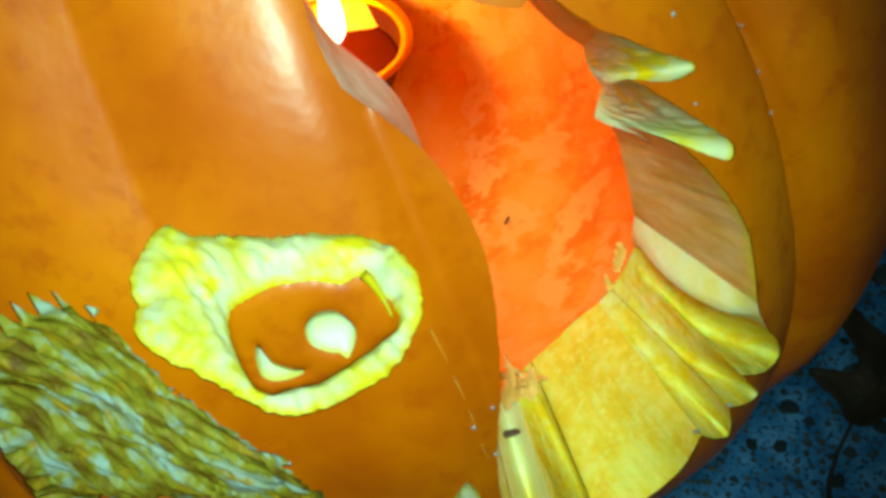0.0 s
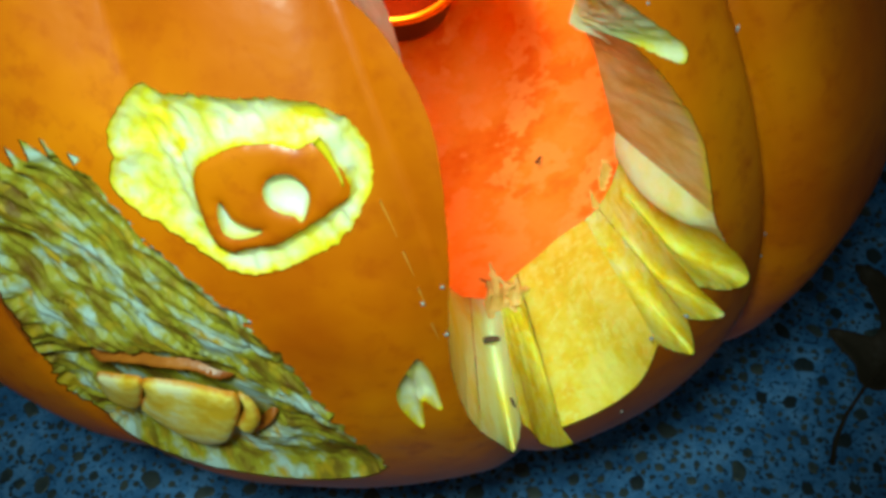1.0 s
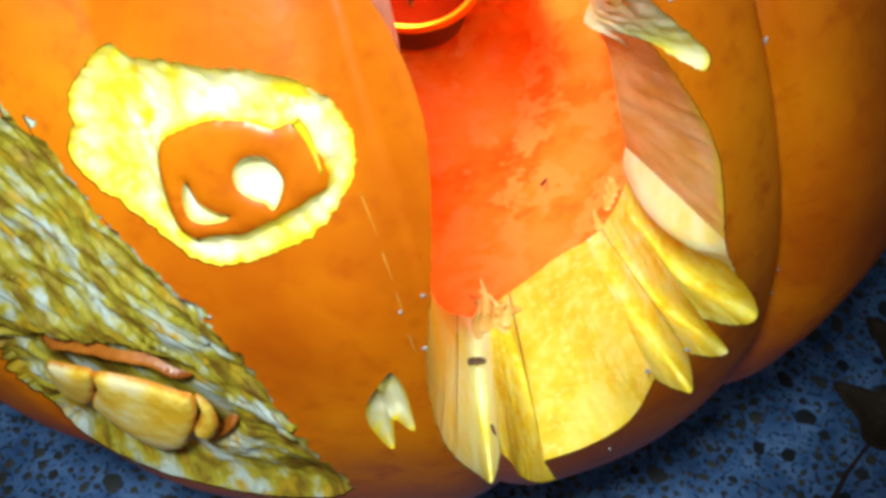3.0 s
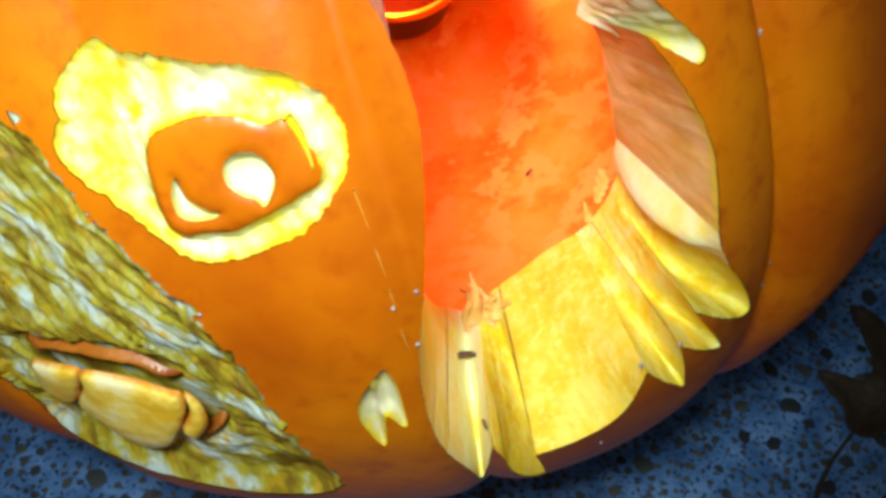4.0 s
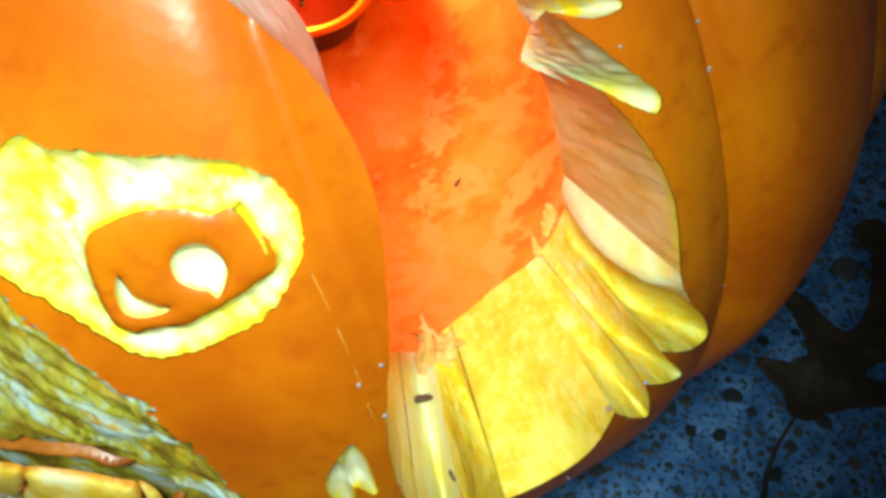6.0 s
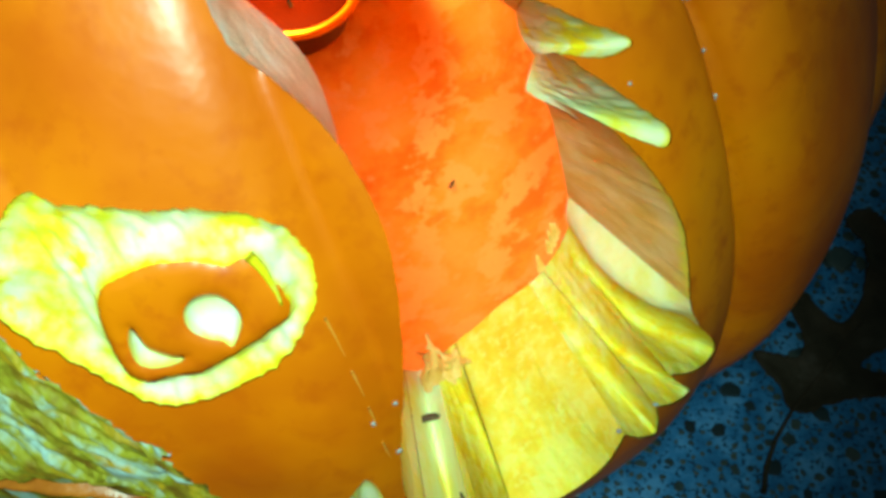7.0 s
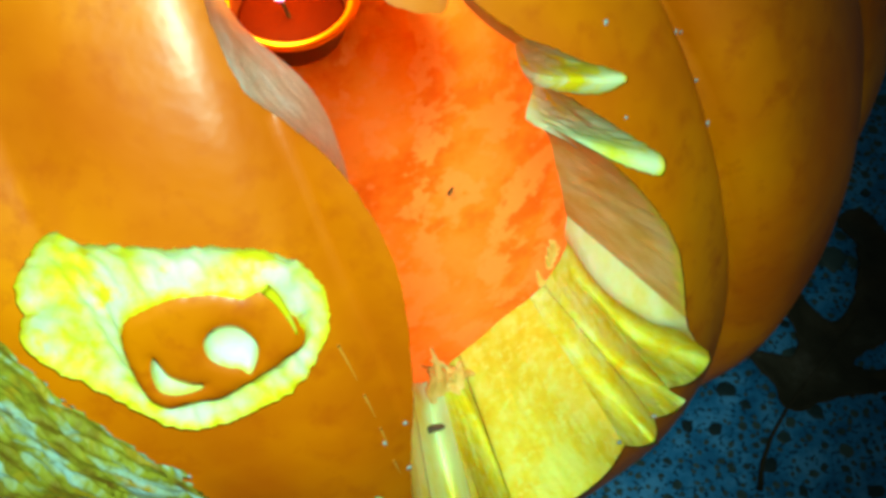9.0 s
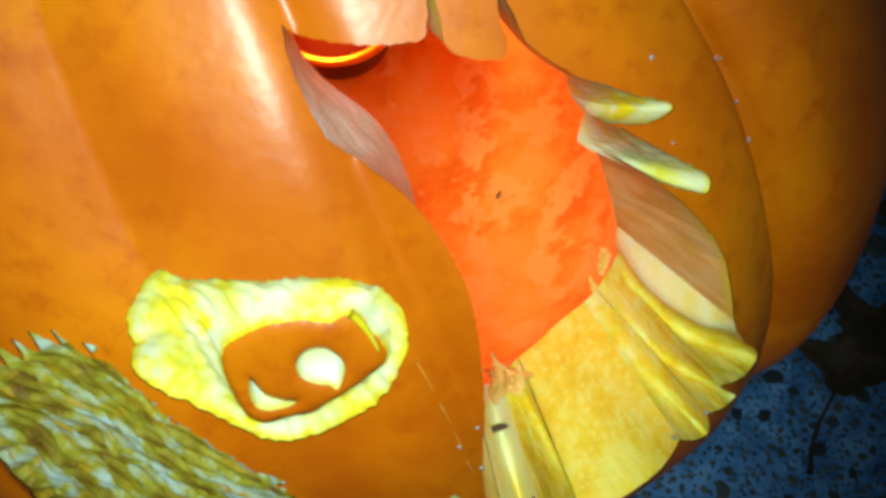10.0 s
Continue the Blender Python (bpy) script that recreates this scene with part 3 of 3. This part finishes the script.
def at(u, v, share):
    return on_form(np.array([(u, v)]), [share])[0]


def tube(points, radius, sides=8, taper=True):
    pts = [Vector(p) for p in points]
    bm = bmesh.new()
    rings = []
    for i, p in enumerate(pts):
        t = (pts[min(i + 1, len(pts) - 1)] - pts[max(i - 1, 0)]).normalized()
        a = t.orthogonal().normalized()
        b = t.cross(a)
        r = radius * (1 - 0.75 * i / (len(pts) - 1) if taper else 1)
        rings.append([bm.verts.new(p + r * (math.cos(q) * a + math.sin(q) * b)) for q in (2 * math.pi * k / sides for k in range(sides))])
    for r0, r1 in zip(rings, rings[1:]):
        for k in range(sides):
            bm.faces.new((r0[k], r0[(k + 1) % sides], r1[(k + 1) % sides], r1[k]))
    bm.faces.new(rings[0])
    bm.faces.new(rings[-1])
    return bm


# torn pulp at the mouth's lower rim
rng = random.Random(5)
for k in range(13):
    u = 21.0 + rng.random() * 4.0
    p = Vector(at(u, -11.5 + rng.uniform(-0.6, 1.2), 0.765))
    d = Vector((rng.uniform(-0.5, 0.5), rng.uniform(-0.1, 0.5), 1)).normalized()
    side_way = Vector((rng.uniform(-1, 1), rng.uniform(-1, 1), 0))
    h = rng.uniform(0.003, 0.0085)
    part("pulp_strand", tube([p + d * h * s + side_way * h * 0.5 * s * s for s in (-0.3, 0.1, 0.4, 0.7, 1.0)], rng.uniform(0.0009, 0.0016)), STRAND, pumpkin, "torn orange pulp" if k == 0 else "")
for k in range(6):
    u = 36.5 + rng.random() * 3
    p = Vector(at(u, -3 + (u - 36.5) * 2.2, 0.735))
    h = rng.uniform(0.002, 0.004)
    part("pulp_strand", tube([p + Vector((-0.3 * s, 0.1, s)) * h for s in (-0.3, 0.2, 0.6, 1.0)], 0.0008), STRAND, pumpkin)

# a thin pale scar down the rind beside the eye, broken into runs
def on_rind(points, n):
    q = fold(points, n)
    return on_form(q, skin_share(q) + 0.0006)


for run in ([(16.5, 24.4), (16.7, 22.6), (16.8, 21.4)], [(16.85, 20.2), (16.95, 19.0), (17.0, 18.0)], [(17.0, 17.0), (17.05, 15.8), (17.0, 15.0)], [(17.0, 13.4), (17.05, 12.2), (17.1, 11.4)]):
    part("scar", tube(on_rind(run, 14), 0.00019, 6), SCAR, pumpkin, "thin pale scar line in the rind" if run[0][1] > 23 else "")

# a torn sliver of flesh hanging over the pupil
sliver_line = [(13.7, 29.6), (14.1, 28.8), (14.35, 27.8), (14.5, 26.8), (14.5, 26.2)]
part("flesh_sliver", tube(on_form(fold(sliver_line, 12), skin_share(fold(sliver_line, 12)) - 0.001), 0.0007, 8), PALE, pupil, "thin torn strip of pale flesh")

# ---- the tealight in the cavity ----
CUP = Vector((-0.0292, 0.2560, 0.0))
RIM_Z, CUP_R, CUP_H = 0.0415, 0.0222, 0.016


def turned(profile, centre, sides=64):
    """A body of revolution from (radius, height) pairs."""
    verts = [(centre[0] + r * math.cos(2 * math.pi * k / sides), centre[1] + r * math.sin(2 * math.pi * k / sides), centre[2] + z) for r, z in profile for k in range(sides)]
    faces = [(i * sides + k, i * sides + (k + 1) % sides, (i + 1) * sides + (k + 1) % sides, (i + 1) * sides + k) for i in range(len(profile) - 1) for k in range(sides)]
    return verts, faces


base_z = RIM_Z - CUP_H
tealight = thing("tealight", (CUP.x, CUP.y, base_z), "lit tealight in an orange cup inside the pumpkin", "candle")
foot = (CUP.x, CUP.y, base_z)
part("cup", turned([(0.0001, 0), (CUP_R - 0.0058, 0), (CUP_R - 0.0050, 0.001), (CUP_R - 0.0008, CUP_H - 0.001), (CUP_R + 0.0006, CUP_H - 0.0004), (CUP_R + 0.0006, CUP_H), (CUP_R - 0.0010, CUP_H),
                    (CUP_R - 0.0012, CUP_H - 0.002), (CUP_R - 0.0056, 0.002), (0.0001, 0.0015)], foot), CUP_WALL, tealight, "thin translucent orange cup")
part("rim", turned([(CUP_R - 0.0030, CUP_H - 0.0016), (CUP_R - 0.0024, CUP_H - 0.0002), (CUP_R - 0.0010, CUP_H + 0.0004), (CUP_R + 0.0006, CUP_H + 0.0004), (CUP_R + 0.0010, CUP_H - 0.0004), (CUP_R + 0.0006, CUP_H - 0.0014)], foot), TIN, tealight, "shiny gold rim")
part("wax", turned([(CUP_R - 0.0054, 0.0025), (CUP_R - 0.0042, 0.0060), (CUP_R - 0.0055, 0.0056), (0.004, 0.0054), (0.0001, 0.0054)], foot), WAX, tealight, "orange molten wax")
part("wick", tube([Vector(foot) + Vector((-0.003 * z / 0.016, 0, z)) for z in (0.004, 0.008, 0.012, 0.0165)], 0.0007, 8, False), WICK, tealight, "short burnt wick")
flame_foot = (foot[0] - 0.003, foot[1], foot[2] + 0.0055)
flame = part("flame", turned([(0.0001, 0.0102), (0.0024, 0.0108), (0.0036, 0.0130), (0.0041, 0.0165), (0.0039, 0.0215), (0.0033, 0.0270), (0.0018, 0.0330), (0.0001, 0.0370)], flame_foot, 24), FLAME, tealight,
             "bright yellow-white flame")
flame.visible_shadow = False
flame_base = part("flame_base", turned([(0.0001, 0.0082), (0.0016, 0.0086), (0.0024, 0.0100), (0.0020, 0.0114), (0.0001, 0.0120)], flame_foot, 24), FLAME_BASE, flame, "violet foot of the flame")
flame_base.visible_shadow = False
glow = new("candle_light", bpy.data.lights.new("candle_light", "POINT"))
glow.location = (CUP.x - 0.003, CUP.y, base_z + 0.026)
glow.data.energy = 0.20
glow.data.color = (1.0, 0.32, 0.04)
glow.data.shadow_soft_size = 0.004

# ---- scraps and specks ----
def scrap(name, place, length, angle, label, mat=SEED, flat=0.35):
    bm = blob((0, 0, 0), length / 2, place[0] * 900, 0.5, (1.0, 0.30, flat), 2)
    bmesh.ops.rotate(bm, verts=bm.verts, cent=(0, 0, 0), matrix=Matrix.Rotation(radians(angle), 3, "Z"))
    bmesh.ops.translate(bm, verts=bm.verts, vec=place)
    ob = thing(name, place, label, "scrap")
    part("scrap_body", bm, mat, ob)
    return ob


for k, (u, v, share, length, angle) in enumerate(((19.9, -12.0, 0.815, 0.0046, 20), (31.1, 10.1, 0.0, 0.0035, 65), (20.4, -5.2, 0.95, 0.0022, 120))):
    place = at(u, v, share) if share else (0.0232, 0.1925, 0.0245)
    scrap("seed_scrap", Vector(place) + Vector((0, -0.0006, 0.0008)), length, angle, "small dark brown scrap on the pumpkin flesh")
for u, v, size in ((18.5, 15.9, 0.0011), (17.7, 11.5, 0.0012), (16.9, 15.5, 0.0011), (28.8, -10.5, 0.0011),
                   (31.6, 2.6, 0.0013), (34.6, 3.0, 0.0013), (39.9, 34.8, 0.0012), (5.0, 17.0, 0.0010), (38.3, 29.5, 0.0008)):
    q = np.array([(u, v)])
    place = Vector(on_form(q, skin_share(q))[0])
    part("wet_speck", blob(place, size * 0.4, u, 0.6, (1, 0.8, 0.9), 1), FROST, pumpkin)

# frosty grit caught along the deep crease
rng = random.Random(31)
for k in range(34):
    v = rng.uniform(-4, 36)
    q = np.array([(46.85 + 0.055 * (v - 33) + rng.gauss(0, 0.12), v)])
    place = Vector(on_form(q, skin_share(q) + 0.001)[0])
    size = rng.uniform(0.0004, 0.0008)
    part("wet_speck", blob(place, size * 0.6, v, 0.6, (0.7, 0.7, rng.uniform(1.0, 2.4)), 1), FROST, pumpkin)

# ---- a dead leaf on the paving ----
leaf = thing("dead_leaf", (0.1245, 0.1310, 0.0), "dark brown wilted lobed leaf lying flat on the paving", "leaf")
# base, then round the lobes: first lobe, second lobe, upper lobe, tip, lower lobe
LEAF_EDGE = [(0.1252, 0.1307), (0.1215, 0.1385), (0.1150, 0.1492), (0.1235, 0.1488), (0.1292, 0.1480), (0.1310, 0.1560), (0.1252, 0.1735), (0.1330, 0.1715), (0.1385, 0.1630), (0.1446, 0.1600), (0.1505, 0.1670),
             (0.1545, 0.1780), (0.1560, 0.1880), (0.1515, 0.1965), (0.1600, 0.2010), (0.1690, 0.1900), (0.1800, 0.1960), (0.1860, 0.1800), (0.1740, 0.1680), (0.1680, 0.1560), (0.1580, 0.1530), (0.1475, 0.1468),
             (0.1560, 0.1440), (0.1720, 0.1450), (0.1740, 0.1390), (0.1560, 0.1375), (0.1400, 0.1345)]
edge = ragged(fold(LEAF_EDGE, 220, True), 0.0008, 4.0, 180)
cells = np.array([(x, y) for x in np.arange(0.112, 0.190, 0.0014) for y in np.arange(0.130, 0.204, 0.0014)])
cells = cells[inside(cells, edge) & (gap_to(cells, edge) > 0.0006)]
leaf_xy, leaf_tri = cut_sheet(cells, [edge])
leaf_xy, leaf_tri = tidy(leaf_xy, leaf_tri[inside(leaf_xy[leaf_tri].mean(1), edge)])
lift = gap_to(leaf_xy, edge)
lv = [(x, y, max(0.0008, 0.0024 + 0.0022 * noise.noise((x * 70, y * 70, 2)) + 0.0016 * noise.noise((x * 28, y * 28, 5)) - 0.0012 * min(1, d / 0.004))) for (x, y), d in zip(leaf_xy, lift)]
blade = part("blade", (lv, [tuple(t) for t in leaf_tri]), LEAF, leaf)
thick = blade.modifiers.new("thickness", "SOLIDIFY")
thick.thickness = 0.0004
part("stem", tube([(0.1130, 0.1065, 0.0010), (0.1145, 0.1140, 0.0014), (0.1185, 0.1225, 0.0016), (0.1245, 0.1315, 0.0032), (0.134, 0.142, 0.0046), (0.150, 0.160, 0.0046)], 0.0009), LEAF, leaf, "thin dark leaf stem")

# ---- pebbles set in the paving ----
def pebble_mesh(seed):
    rng = random.Random(seed)
    n, rings = 11, ((1.0, -0.2), (0.96, 0.10), (0.70, 0.26), (0.30, 0.33))
    rad = [1 + rng.uniform(-0.22, 0.18) for _ in range(n)]
    verts = [(r * rad[k] * math.cos(2 * math.pi * k / n), r * rad[k] * math.sin(2 * math.pi * k / n), z) for r, z in rings for k in range(n)] + [(0, 0, 0.34)]
    faces = [(i * n + k, i * n + (k + 1) % n, (i + 1) * n + (k + 1) % n, (i + 1) * n + k) for i in range(len(rings) - 1) for k in range(n)]
    faces += [(3 * n + k, 3 * n + (k + 1) % n, 4 * n) for k in range(n)]
    return verts, faces


rng = random.Random(12)
shapes = []
for k in range(9):
    me = bpy.data.meshes.new("pebble")
    v, f = pebble_mesh(k)
    me.from_pydata(v, [], f)
    me.polygons.foreach_set("use_smooth", [True] * len(f))
    me.materials.append(PEBBLE)
    shapes.append((me, v, f))
placed, singles, small_v, small_f = {}, 0, [], []
for tries in range(30000):
    x, y = rng.uniform(-0.20, 0.26), rng.uniform(-0.02, 0.30)
    r = min(0.0030, 0.00066 * math.exp(abs(rng.gauss(0, 0.82))))
    cell = (int(x // 0.01), int(y // 0.01))
    close = [q for a in (-1, 0, 1) for b in (-1, 0, 1) for q in placed.get((cell[0] + a, cell[1] + b), ())]
    if (x + 0.02) ** 2 + (y - 0.189) ** 2 < 0.065 ** 2 or any((x - a) ** 2 + (y - b) ** 2 < (r + c) ** 2 * 1.1 for a, b, c in close):
        continue
    placed.setdefault(cell, []).append((x, y, r))
    me, v, f = rng.choice(shapes)
    turn = rng.uniform(0, 360)
    m = pose(x, y, 0.0001, 0, 0, turn) @ Matrix.Diagonal((r, r * rng.uniform(0.7, 1.0), r * 0.16, 1))
    near = (x > 0.05 or x < -0.05) and y < 0.24 and -0.15 < x < 0.20
    if r > 0.0013 and near and singles < 290:
        ob = new("pebble", me)
        ob.parent = ground
        ob.matrix_basis = m
        singles += 1
    else:
        n = len(small_v)
        small_v += [tuple(m @ Vector(p)) for p in v]
        small_f += [tuple(n + i for i in q) for q in f]
big = new("pebble", shapes[3][0])
big.parent = ground
big.matrix_basis = pose(0.1482, 0.1834, 0.0004, 0, 0, 40) @ Matrix.Diagonal((0.0052, 0.0046, 0.0030, 1))
grit = part("fine_gravel", (small_v, small_f), PEBBLE, ground, "small dark stones set in concrete")
tagged(grit, kind="stuff")
